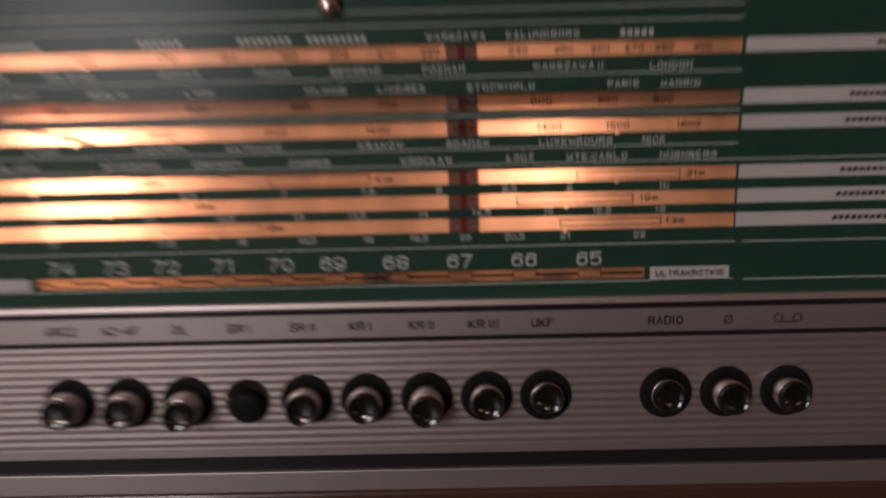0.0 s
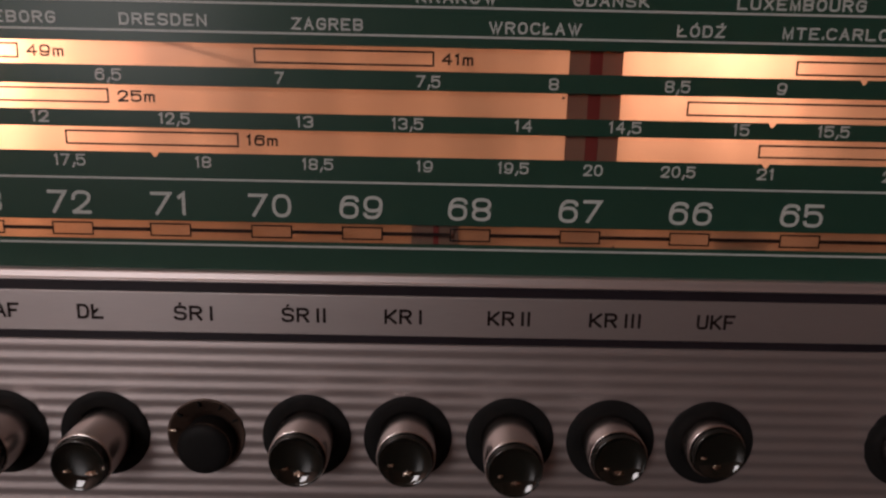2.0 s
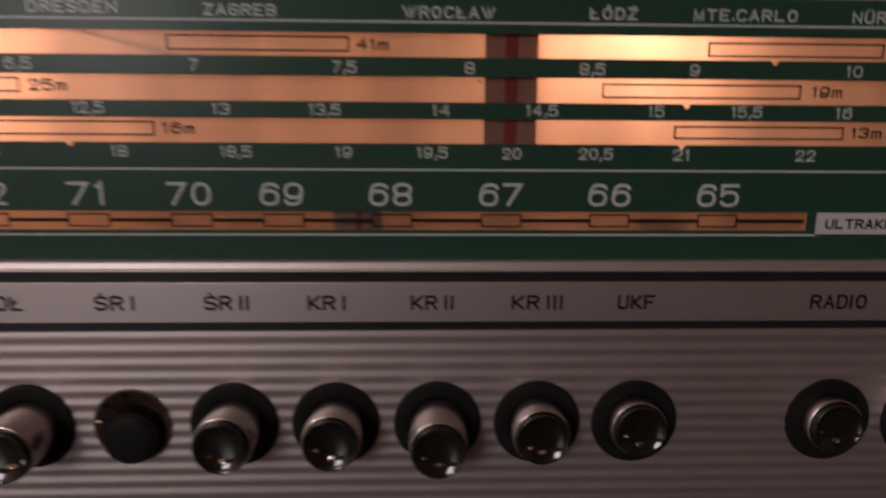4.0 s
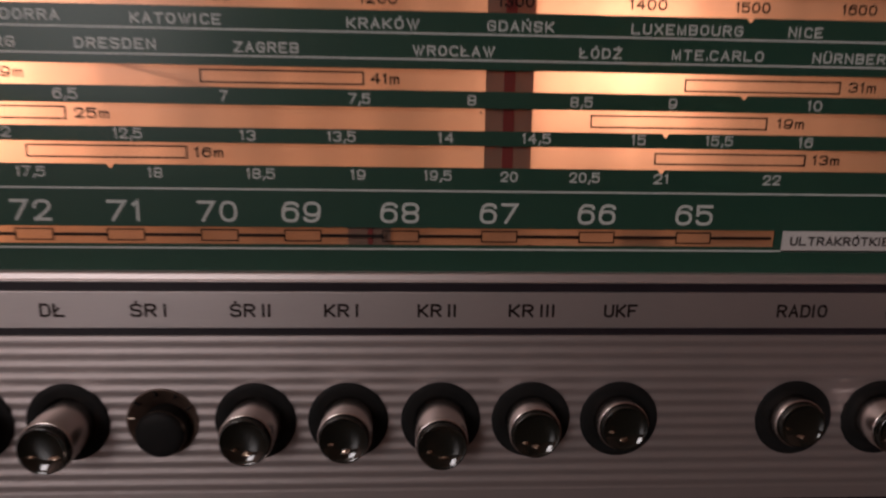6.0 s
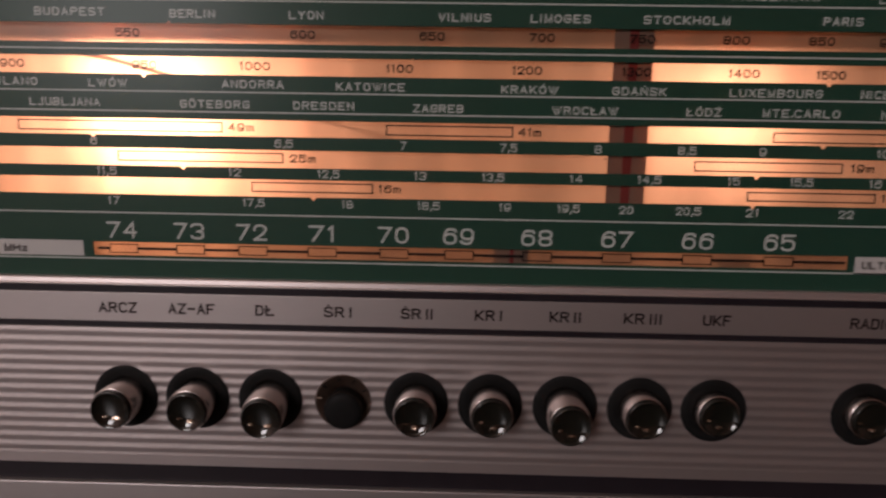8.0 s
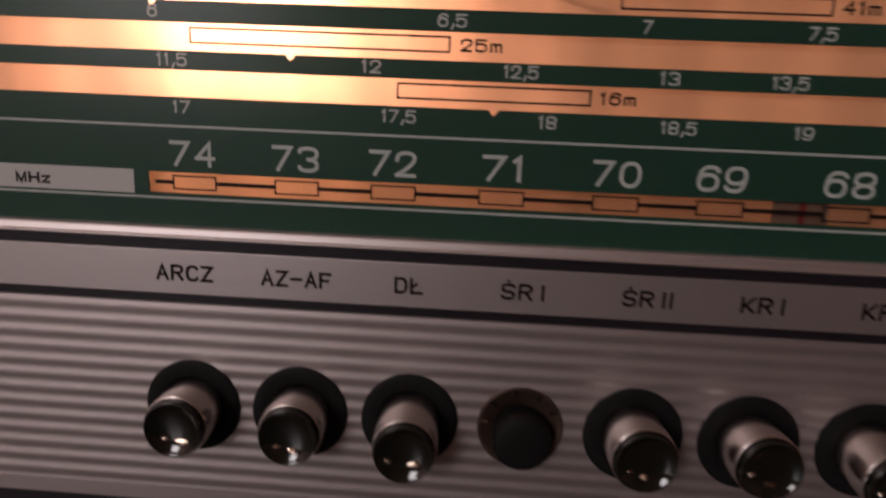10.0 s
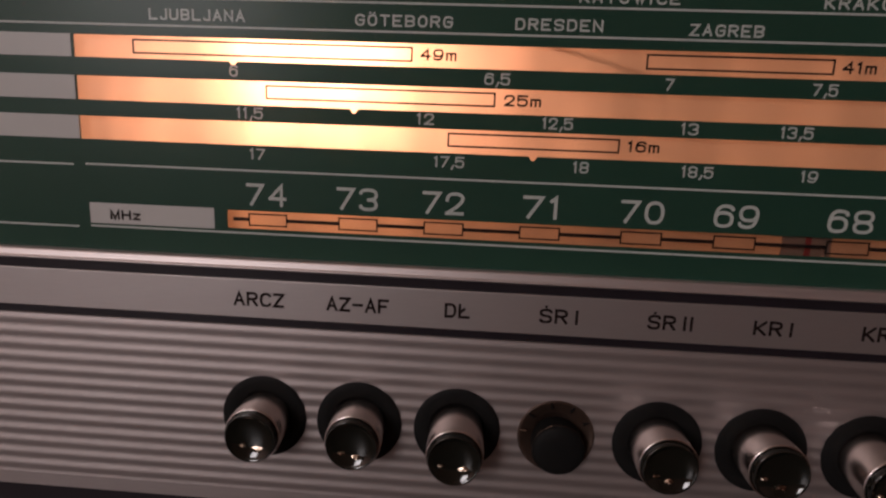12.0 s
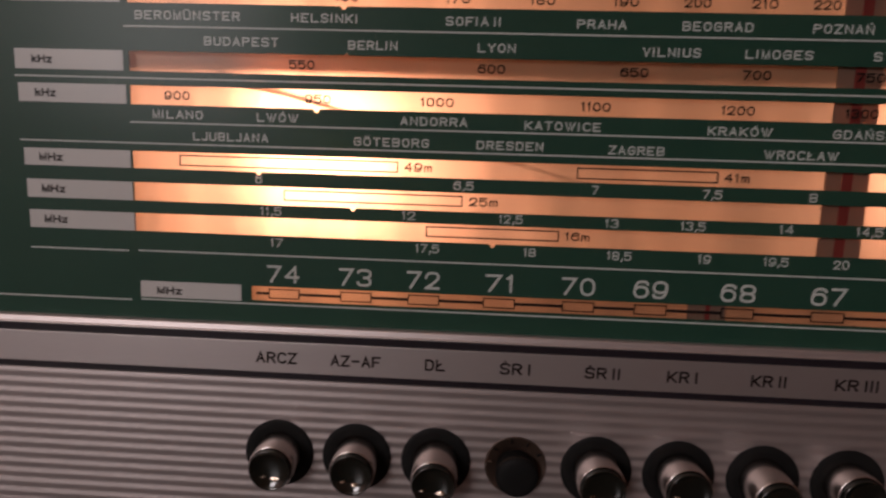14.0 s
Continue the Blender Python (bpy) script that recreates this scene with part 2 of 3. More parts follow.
def lettering(name, words, cx, cz, width, height, y, material, parent, weight=0.165, spacing=2.0):
    """Print of the given words in even strokes, centred at (cx, cz), as wide and high as given; weight: stroke to height."""
    glyphs, x = [], 0.0
    for ch in words:
        if ch == " ":
            x += 2.0
            continue
        base, mark = ACCENTS.get(ch, (ch, ""))
        strokes = [(*stroke_points(code), 0.42) for code in STROKES[base].split("|")]
        w = max(p.x for pts, _, _ in strokes for p in pts)
        strokes += [(*stroke_points(code), 0.42 if ch == "Ł" else 0.08) for code in mark.split("|") if code]
        glyphs.append((x, strokes))
        x += w + spacing * (0.75 if ch in ".," else 1.3 if ch in "I1" else 1.0)
    ends = [gx + p.x for gx, strokes in glyphs for pts, _, _ in strokes for p in pts]
    thick = weight * height
    lo, hi = min(ends), max(ends)
    sx = (width - thick) / (hi - lo) if hi > lo else 1.0
    sx, sz = min(sx, height / 3.5), (height - thick) / 6.0
    verts, polys, layer = [], [], 0
    for gx, strokes in glyphs:
        for pts, closed, cap in strokes:
            line = [Vector((cx + (gx + p.x - (lo + hi) / 2) * sx, cz + (p.y - 3.0) * sz)) for p in pts]
            n, first = len(line), len(verts)
            for k, p in enumerate(line):
                back = p - line[k - 1] if closed or k else line[1] - p
                ahead = line[(k + 1) % n] - p if closed or k < n - 1 else back
                a, b = back.normalized(), ahead.normalized()
                mid = a + b
                mid = mid.normalized() if mid.length > 0.2 else a
                side = Vector((-mid.y, mid.x)) * thick / 2 / max(0.45, mid.dot(a))
                push = Vector((0, 0)) if closed or 0 < k < n - 1 else a * (thick * cap if k else -thick * cap)
                for q in (p + side + push, p - side + push):
                    verts.append((q.x * MM, (y - 0.003 * layer) * MM, Z0 + q.y * MM))
            for k in range(n if closed else n - 1):
                a, b = first + 2 * k, first + 2 * ((k + 1) % n)
                polys.append((a, a + 1, b + 1, b))
            layer = (layer + 1) % 12
    me = bpy.data.meshes.new(name)
    me.from_pydata(verts, [], polys)
    me.materials.append(material)
    me.update()
    ob = new(name, me)
    ob.parent = parent
    return ob


def bars(name, cx, cz, width, height, y, material, parent, pieces=3):
    """Print that is too small to read: a row of plain bars."""
    bm = bmesh.new()
    step = width / pieces
    for k in range(pieces):
        x0 = cx - width / 2 + k * step
        box(bm, x0, x0 + step * 0.72, y, y + 0.03, cz - height * 0.42, cz + height * 0.42)
    return link(name, bm, material, parent)


def frame_of(name, x0, x1, z0, z1, thick, y, material, parent):
    return outline(name, [rect(x0, x1, z0, z1), rect(x0 + thick, x1 - thick, z0 + thick, z1 - thick)], y, 0.03, material, parent)


# ---- the room, plain and closed ----
def room():
    X0, X1, Y0, Y1, ZF, ZT = -2.3, 1.9, -2.6, 0.75, -0.75, 1.85
    floor = block("floor", (X0, X1, Y0, Y1, ZF - 0.1, ZF), FLOOR, metres=True)
    tagged(floor, "brown wooden floor of the dim room", "floor", kind="structure")
    top = block("ceiling", (X0, X1, Y0, Y1, ZT, ZT + 0.1), CEIL, metres=True)
    tagged(top, "white painted ceiling of the dim room", "ceiling", kind="structure")
    for name, dims in (("wall_north", (X0, X1, Y1, Y1 + 0.12, ZF, ZT)), ("wall_west", (X0 - 0.12, X0, Y0, Y1, ZF, ZT)), ("wall_east", (X1, X1 + 0.12, Y0, Y1, ZF, ZT))):
        tagged(block(name, dims, WALL, metres=True), "plain mauve-grey painted wall", "wall", kind="structure")
    bm = bmesh.new()
    wx0, wx1, wz0, wz1 = -1.97, -1.03, 0.38, 1.52
    for x0, x1, z0, z1 in ((X0, wx0, ZF, ZT), (wx1, X1, ZF, ZT), (wx0, wx1, ZF, wz0), (wx0, wx1, wz1, ZT)):
        box(bm, x0, x1, Y0 - 0.12, Y0, z0, z1, metres=True)
    tagged(link("wall_south", bm, WALL), "mauve-grey wall with a window opening", "wall", kind="structure")


room()

# ---- table ----
table = tagged(new("table"), "brown wooden table under the radio", "table")
block("tabletop", (-0.62, 0.80, -0.42, 0.42, -0.03, 0.0), TABLE, table, bevel=0.004, metres=True)
for lx in (-0.55, 0.73):
    for ly in (-0.35, 0.35):
        block("leg", (lx - 0.025, lx + 0.025, ly - 0.025, ly + 0.025, -0.75, -0.031), TABLE, table, bevel=0.004, metres=True)

# ---- radio ----
radio = tagged(new("table_radio"), "vintage radio with lit green dial and push buttons", "radio")
LEFT, RIGHT = -150.0, 235.0
ROWS_LIT = [(56.2, 60.0), (42.35, 46.5), (35.5, 39.45), (22.0, 25.7), (15.0, 19.0), (8.35, 12.3)]
START, STOP = -79.9, 147.0

# cabinet round the works
for name, dims in (("side_panel", (LEFT - 12, LEFT, -4, 180, -80, 92)), ("side_panel", (RIGHT, RIGHT + 12, -4, 180, -80, 92)), ("top_panel", (LEFT, RIGHT, -4, 180, 80, 92)), ("bottom_panel", (LEFT, RIGHT, -3.5, 180, -80, -69.2)), ("back_panel", (LEFT, RIGHT, 172, 180, -69.2, 80))):
    part(name, box(bmesh.new(), *dims, bevel=1.0), VENEER, radio, "reddish-brown veneered cabinet board")
for fx in (LEFT + 20, RIGHT - 20):
    for fy in (20, 160):
        part("foot", box(bmesh.new(), fx - 10, fx + 10, fy - 10, fy + 10, -90, -80), BLACK, radio, "black rubber foot")
part("backing_panel", box(bmesh.new(), LEFT, RIGHT, 3.2, 5.2, -69.2, -11.5), BLACK, radio, "black board behind the buttons")

# green dial with its lit openings; small notches mark single frequencies
NOTCH = {0: ((-34.1, -1),), 1: ((-33.5, 1),), 2: ((-39.7, -1), (113.2, -1)), 3: ((-52.3, -1), (113.4, -1)), 4: ((-31.8, -1), (99.3, -1)), 5: ((-1.7, -1), (99.0, -1))}


def opening(x0, x1, z0, z1, marks=()):
    low = [(x0, z0)]
    for x, s in sorted(m for m in marks if m[1] < 0):
        low += [(x - 0.75, z0), (x - 0.2, z0 - 0.75), (x + 0.2, z0 - 0.75), (x + 0.75, z0)]
    low.append((x1, z0))
    high = [(x1, z1)]
    for x, s in sorted((m for m in marks if m[1] > 0), reverse=True):
        high += [(x + 0.6, z1), (x, z1 + 0.6), (x - 0.6, z1)]
    return low + high + [(x0, z1)]


loops = [rect(LEFT, RIGHT, -11.1, 80)]
for k, (z0, z1) in enumerate(ROWS_LIT):
    loops.append(opening(START, STOP, z0, z1, NOTCH[k]))
loops.append(rect(-54.1, 122.0, -6.1, -2.9))
dial = outline("tuning_dial", loops, 0.0, 0.25, GREEN, radio, "green printed glass tuning dial with lit amber scales")
film = part("scale_film", box(bmesh.new(), START - 6, STOP + 5, 1.6, 1.7, 1.5, 64), FILM, dial, "amber translucent film that glows from the bulbs")
part("channel_film", box(bmesh.new(), START - 6, STOP + 5, 1.6, 1.7, -10.5, 1.5), FOIL, dial, "copper-coloured film behind the channel scale")
pane = part("glass_pane", box(bmesh.new(), LEFT, RIGHT, -0.75, -0.7, -11.1, 80), GLASS, dial, "clear dial glass")
pane.visible_shadow = False

# light box behind the dial, painted white inside; an unseen rail is added to dim the second scale
bm = bmesh.new()
for dims in ((START - 9, STOP + 8, 62, 64, -12, 68), (START - 9, START - 7, 0.4, 62, -12, 68), (STOP + 6, STOP + 8, 0.4, 62, -12, 68), (START - 7, STOP + 6, 0.4, 62, 66, 68), (START - 7, STOP + 6, 0.4, 62, -12, -10.6)):
    box(bm, *dims)
part("lamp_box", bm, BOX_WHITE, radio, "white-painted lamp box")
part("shading_rail", box(bmesh.new(), START - 6, STOP + 5, 3.4, 4.4, 41.2, 47.6), RAIL, radio, "amber-brown plastic rail added to dim the second scale")
for bx in (-40, 91):
    part("bulb_socket", box(bmesh.new(), bx - 4, bx + 4, 42, 61.5, 25, 34, bevel=1), BULB, radio, "brass bulb socket")

# tuning pointer
pointer = part("tuning_pointer", box(bmesh.new(), 65.8, 74.5, 1.05, 1.25, 5.0, 63.0), POINTER_GREY, radio, "grey tuning pointer with a red line")
part("red_line", box(bmesh.new(), 69.1, 71.1, 0.8, 1.0, 5.0, 63.0), POINTER_RED, pointer, "red pointer line")

channel_pointer = part("channel_pointer", box(bmesh.new(), 40.5, 48.5, 1.05, 1.25, -10.0, 0.5), POINTER_GREY, radio, "grey channel pointer with a red line")
part("red_line", box(bmesh.new(), 44.2, 45.1, 0.8, 1.0, -10.0, 0.5), POINTER_RED, channel_pointer, "red pointer line")
# unseen board, added to block bulb light and darken this stretch of film
part("shade_board", box(bmesh.new(), 92.5, 99.5, 4.0, 5.0, -10.5, 1.0, bevel=0.2), BLACK, radio, "dark board added behind the film to shade it")


def cord(points, r=0.22):
    cu = bpy.data.curves.new("dial_cord", "CURVE")
    cu.dimensions, cu.bevel_depth, cu.bevel_resolution = "3D", r * MM, 2
    sp = cu.splines.new("POLY")
    sp.points.add(len(points) - 1)
    for p, q in zip(sp.points, points):
        p.co = (*at(*q), 1)
    tmp = bpy.data.objects.new("dial_cord", cu)
    scene.collection.objects.link(tmp)
    bpy.context.view_layer.update()
    me = bpy.data.meshes.new_from_object(tmp.evaluated_get(bpy.context.evaluated_depsgraph_get()))
    bpy.data.objects.remove(tmp)
    me.materials.clear()
    me.materials.append(CORD)
    ob = new("dial_cord", me)
    ob.parent = radio
    ob["label"] = "thin brown dial cord"


cord([(-66, 2.8, 45.5), (-54.5, 2.6, 39.4), (-47, 2.6, 38.2), (-39.9, 2.6, 36.3), (-33, 2.6, 34.5)], 0.38)
cord([(-4, 2.9, 26.5), (4.7, 2.9, 24.3), (12.3, 2.9, 22.3), (20, 2.9, 20.5)])

# printing on the dial
PY = -0.10
STATION, NUMBER = "station_name", "scale_number"
for words, cx, cz, w in (
    ("WARSZAWA", 68.6, 62.1, 16.4), ("KALUNDBORG", 92.4, 62.1, 19.9), ("BEROMÜNSTER", -67.0, 53.8, 22.4), ("HELSINKI", -38.2, 53.8, 13.7),
    ("SOFIA II", -7.6, 53.7, 11.1), ("PRAHA", 18.2, 53.6, 9.8), ("BEOGRAD", 41.0, 53.6, 13.8), ("POZNAŃ", 65.2, 53.6, 11.6),
    ("WARSZAWA II", 99.3, 53.6, 19.3), ("LONDON", 127.6, 53.3, 11.6), ("BUDAPEST", -55.6, 48.8, 15.8), ("BERLIN", -28.0, 48.6, 10.2),
    ("LYON", -2.6, 48.6, 7.7), ("VILNIUS", 32.4, 48.5, 11.5), ("LIMOGES", 53.4, 48.5, 13.1), ("STOCKHOLM", 80.9, 48.5, 18.7),
    ("PARIS", 114.6, 48.6, 8.5), ("MADRID", 130.4, 48.4, 10.9), ("MILANO", -69.6, 33.6, 11.0), ("LWÓW", -48.0, 33.5, 8.9),
    ("ANDORRA", -15.0, 33.6, 14.0), ("KATOWICE", 11.6, 33.4, 15.5), ("KRAKÓW", 47.3, 33.3, 12.8), ("GDAŃSK", 71.6, 33.3, 12.0),
    ("LUXEMBOURG", 101.7, 33.3, 20.4), ("NICE", 123.5, 33.3, 6.4), ("LJUBLJANA", -58.2, 29.2, 16.3), ("GÖTEBORG", -23.8, 29.1, 15.9),
    ("DRESDEN", 1.0, 29.1, 13.8), ("ZAGREB", 26.9, 28.9, 11.3), ("WROCŁAW", 59.8, 28.9, 14.7), ("ŁÓDŹ", 86.2, 29.0, 7.7),
    ("MTE.CARLO", 107.7, 29.0, 17.0), ("NÜRNBERG", 133.2, 28.9, 15.8),
):
    lettering(STATION, words, cx, cz - 0.05, w, 1.84, PY, PRINT_WHITE, dial, 0.18, 2.4)
for cx, w in ((118.3, 9.6), (36.4, 16.6), (16.6, 15.0), (-12.0, 12.0), (-52.0, 13.0)):
    bars(STATION, cx, 62.0, w, 1.9, PY, PRINT_WHITE, dial, round(w / 1.9))

for words, cx, cz, w in (
    ("160", -33.5, 58.0, 5.0), ("170", -10.8, 58.0, 5.0), ("180", 6.2, 58.0, 5.0), ("190", 22.7, 58.0, 5.0), ("200", 36.7, 58.0, 5.2), ("210", 49.7, 58.0, 5.0),
    ("220", 61.6, 58.0, 5.2), ("240", 85.7, 58.0, 5.2), ("250", 98.2, 58.0, 5.2), ("260", 108.1, 58.0, 5.2), ("270", 117.4, 58.0, 5.2), ("280", 125.6, 58.0, 5.2), ("300", 136.0, 58.0, 5.2),
    ("550", -42.8, 44.4, 5.4), ("600", -3.5, 44.4, 5.6), ("650", 25.3, 44.4, 5.6), ("700", 49.5, 44.4, 5.6), ("750", 71.5, 44.4, 5.6), ("800", 92.0, 44.4, 5.8), ("850", 110.5, 44.4, 5.6), ("900", 125.8, 44.3, 5.6),
    ("900", -69.6, 37.5, 5.5), ("950", -39.4, 37.5, 5.5), ("1000", -14.4, 37.5, 6.9), ("1100", 18.1, 37.4, 6.0), ("1200", 46.5, 37.4, 6.6), ("1300", 70.7, 37.4, 6.4), ("1400", 94.3, 37.4, 6.8), ("1500", 113.3, 37.3, 6.4), ("1600", 133.0, 37.3, 6.5),
    ("49m", -18.0, 24.0, 5.9), ("41m", 47.6, 23.9, 5.1), ("31m", 135.4, 23.8, 5.2), ("25m", -4.0, 17.2, 6.0), ("19m", 122.6, 17.1, 5.1), ("16m", 16.0, 10.6, 5.1), ("13m", 130.2, 10.5, 5.2),
):
    lettering(NUMBER, words, cx, cz, w, 1.85, PY, PRINT_BLACK, dial, 0.18)
for words, cx, cz, w in (
    ("6", -52.2, 20.5, 1.5), ("6,5", -8.3, 20.5, 4.2), ("7", 19.1, 20.5, 1.4), ("7,5", 43.0, 20.4, 3.9), ("8", 63.2, 20.4, 1.6), ("8,5", 83.2, 20.4, 4.1), ("9", 100.1, 20.4, 1.6), ("10", 126.8, 20.4, 2.8),
    ("11,5", -49.6, 13.7, 4.6), ("12", -19.8, 13.8, 2.9), ("12,5", 1.9, 13.8, 5.0), ("13", 23.0, 13.7, 2.8), ("13,5", 39.7, 13.7, 5.1), ("14", 58.6, 13.7, 2.9), ("14,5", 75.2, 13.8, 5.3), ("15", 94.2, 13.8, 2.7), ("15,5", 109.4, 13.8, 5.2), ("16", 125.9, 13.7, 2.8),
    ("17", -48.4, 6.9, 2.7), ("17,5", -15.6, 6.9, 5.1), ("18", 6.2, 6.9, 2.6), ("18,5", 25.0, 6.9, 5.1), ("19", 42.6, 6.9, 2.7), ("19,5", 57.2, 6.9, 5.1), ("20", 70.4, 6.8, 3.2), ("20,5", 84.5, 6.8, 5.7), ("21", 98.9, 6.7, 2.7), ("22", 120.2, 6.7, 3.4),
):
    lettering(NUMBER, words, cx, cz, w, 1.9, PY, PRINT_WHITE, dial, 0.155)
UKF = (("74", -47.0), ("73", -31.1), ("72", -16.3), ("71", 0.0), ("70", 16.9), ("69", 32.1), ("68", 50.2), ("67", 68.7), ("66", 87.2), ("65", 105.9))
for words, cx in UKF:
    lettering(NUMBER, words, cx, -0.05, 5.8 if words == "71" else 7.2, 3.9, PY, PRINT_WHITE, dial, 0.145)

# printed rules of the dial
for x0, x1, z in (
    (LEFT + 2, STOP, 69.0), (LEFT + 2, STOP, 65.3), (-80.7, STOP, 51.45), (-105.2, STOP, 40.9), (-80.1, STOP, 31.75), (-104.8, 210, 27.35),
    (-103.9, -81.5, 3.9), (-79.3, 147.5, 4.05), (149.5, 210, 4.0), (-130.0, -81.3, -7.1), (-79.1, 147.5, -6.85), (150.5, 210, -7.0),
):
    part("rule_line", box(bmesh.new(), x0, x1, PY, PY + 0.03, z - 0.17, z + 0.17), PRINT_WHITE, dial)
for k, ((z0, z1), xl) in enumerate(zip(ROWS_LIT, (-81.3, -81.1, -80.7, -80.3, -80.1, -79.9))):
    plate = part("unit_label", box(bmesh.new(), xl - 23.8, xl, PY, PY + 0.04, z0, z1), PLATE_WHITE, dial, "white unit label")
    lettering("unit_text", "kHz" if k < 3 else "MHz", xl - 17.8, (z0 + z1) / 2, 4.6 if k < 3 else 5.3, 1.75, PY - 0.05, PRINT_BLACK, dial, 0.22)
    part("band_label", box(bmesh.new(), STOP + 0.9 - 0.1 * k, 205, PY, PY + 0.04, z0, z1), PLATE_WHITE, dial, "white wave band label")
    bars("band_text", (191.5, 185, 184.3, 184, 183.4, 182.8)[k], (z0 + z1) / 2, 16, 1.5, PY - 0.05, PRINT_BLACK, dial, 9)
part("unit_label", box(bmesh.new(), -79.1, -56.4, PY, PY + 0.04, -6.35, -2.7), PLATE_WHITE, dial, "white unit label")
lettering("unit_text", "MHz", -72.6, -4.7, 5.6, 1.75, PY - 0.05, PRINT_BLACK, dial, 0.22)
part("band_label", box(bmesh.new(), 123.5, 146.2, PY, PY + 0.04, -7.0, -2.95), PLATE_WHITE, dial, "white wave band label")
lettering("band_text", "ULTRAKRÓTKIE", 135.0, -4.9, 19.8, 1.8, PY - 0.05, PRINT_BLACK, dial, 0.2)

# broadcast band frames and the short wave-number bar
for x0, x1, z0, z1 in ((-69.5, -22.2, 22.75, 25.15), (15.1, 43.9, 22.7, 25.1), (102.0, 131.3, 22.5, 24.8), (-46.8, -8.4, 16.05, 18.4), (85.0, 118.2, 15.85, 18.2), (-16.0, 12.2, 9.4, 11.75), (97.4, 126.3, 9.3, 11.5)):
    frame_of("band_frame", x0, x1, z0, z1, 0.3, PY, PRINT_BLACK, dial)
previous = -53.0
for words, cx in UKF:
    x0, x1 = cx - 3.45 + 0.2, cx + 3.45 + 0.2
    part("channel_line", box(bmesh.new(), previous, x0, PY, PY + 0.03, -4.72, -4.12), PRINT_BLACK, dial)
    frame_of("channel_frame", x0, x1, -5.55, -3.3, 0.26, PY, PRINT_BLACK, dial)
    previous = x1
part("channel_line", box(bmesh.new(), previous, 121.3, PY, PY + 0.03, -4.72, -4.12), PRINT_BLACK, dial)

for sx, sz, r in ((64.9, 18.3, 0.22), (74.6, -6.0, 0.25), (-31.5, 14.2, 0.18), (20.5, 26.1, 0.15), (109.5, 1.2, 0.16), (-88.0, 30.2, 0.2)):
    lathe("dust_speck", [(r, PY), (r * 0.7, PY - 0.08), (0, PY - 0.1)], sx, sz, CORD, dial, "brown speck of dirt", seg=8)

# domed screw at the dial's upper edge
lathe("dome_screw", [(3.2, -0.8), (3.2, -1.3), (2.7, -2.4), (1.6, -3.2), (0, -3.5)], 34.8, 70.6, CHROME, radio, "small chrome domed screw")

# ---- front plates below the dial ----
FY = -2.35


def ridge(name, steps, material, label):
    """A strip along the whole front, from (y, z) steps."""
    bm = bmesh.new()
    a = [bm.verts.new(at(LEFT, y, z)) for y, z in steps]
    b = [bm.verts.new(at(RIGHT, y, z)) for y, z in steps]
    for k in range(len(steps) - 1):
        bm.faces.new((a[k], b[k], b[k + 1], a[k + 1]))
    bmesh.ops.recalc_face_normals(bm, faces=bm.faces)
    return part(name, bm, material, radio, label, smooth=True)


ridge("trim_bead", [(3.0, -11.1), (FY + 0.35, -11.1), (FY + 0.15, -11.25), (FY + 0.08, -11.8), (FY + 0.02, -12.2), (FY - 0.10, -12.38), (FY - 0.26, -12.5), (FY - 0.30, -12.62), (FY - 0.22, -12.76), (FY + 0.1, -12.9), (3.0, -12.9)], BEAD, "polished metal trim bead")
part("groove_strip", box(bmesh.new(), LEFT, RIGHT, FY + 0.5, 3.1, -14.6, -12.9), BLACK, radio, "black groove")
label_plate = part("label_plate", box(bmesh.new(), LEFT, RIGHT, FY, 3.1, -21.6, -14.6, bevel=0.15), ALU, radio, "brushed aluminium strip with button names")
part("groove_strip", box(bmesh.new(), LEFT, RIGHT, FY + 0.4, 3.1, -23.0, -21.6), BLACK, radio, "black groove")
part("groove_strip", box(bmesh.new(), LEFT, RIGHT, FY + 1.2, 3.1, -62.7, -57.7), BLACK, radio, "black groove")
part("lower_strip", box(bmesh.new(), LEFT, RIGHT, FY - 0.2, 3.1, -69.2, -62.7, bevel=0.3), ALU, radio, "brushed aluminium lower strip")

BUTTONS = [-47.2, -29.8, -12.2, 5.3, 22.8, 40.4, 58.2, 75.8, 93.2, 128.4, 146.0, 163.6]
LENGTHS = [7.0, 6.7, 8.0, -1.3, 7.8, 7.5, 8.0, 6.0, 4.0, 3.3, 5.6, 5.0]
SAGS = [0.6, 0.8, 1.4, 0.0, 0.3, 0.2, 1.3, 0.3, 0.1, 0.2, 0.4, 0.3]
BZ = -40.1

# fluted aluminium front with round holes for the buttons
PITCH = 2.43
steps = []
for k in range(14):
    top = -23.0 - 0.68 - k * PITCH + PITCH
    # softly rounded ridge and groove
    for share in (i / 10 for i in range(10)):
        deep = 0.075 - 0.075 * math.cos(2 * math.pi * (share - 0.19))
        z = top - PITCH * share
        if -57.6 < z < -23.1:
            steps.append((FY + deep, z))
steps = [(3.1, -23.0), (FY + 0.1, -23.0)] + steps + [(FY + 0.1, -57.7), (3.1, -57.7)]
panel = ridge("ribbed_panel", steps, ALU_RIB, "fluted aluminium button panel")
for p in panel.data.polygons:
    p.use_smooth = False
bm = bmesh.new()
bm.from_mesh(panel.data)
rim = [e for e in bm.edges if e.is_boundary]
bmesh.ops.holes_fill(bm, edges=rim, sides=0)
bmesh.ops.recalc_face_normals(bm, faces=bm.faces)
bm.to_mesh(panel.data)
bm.free()


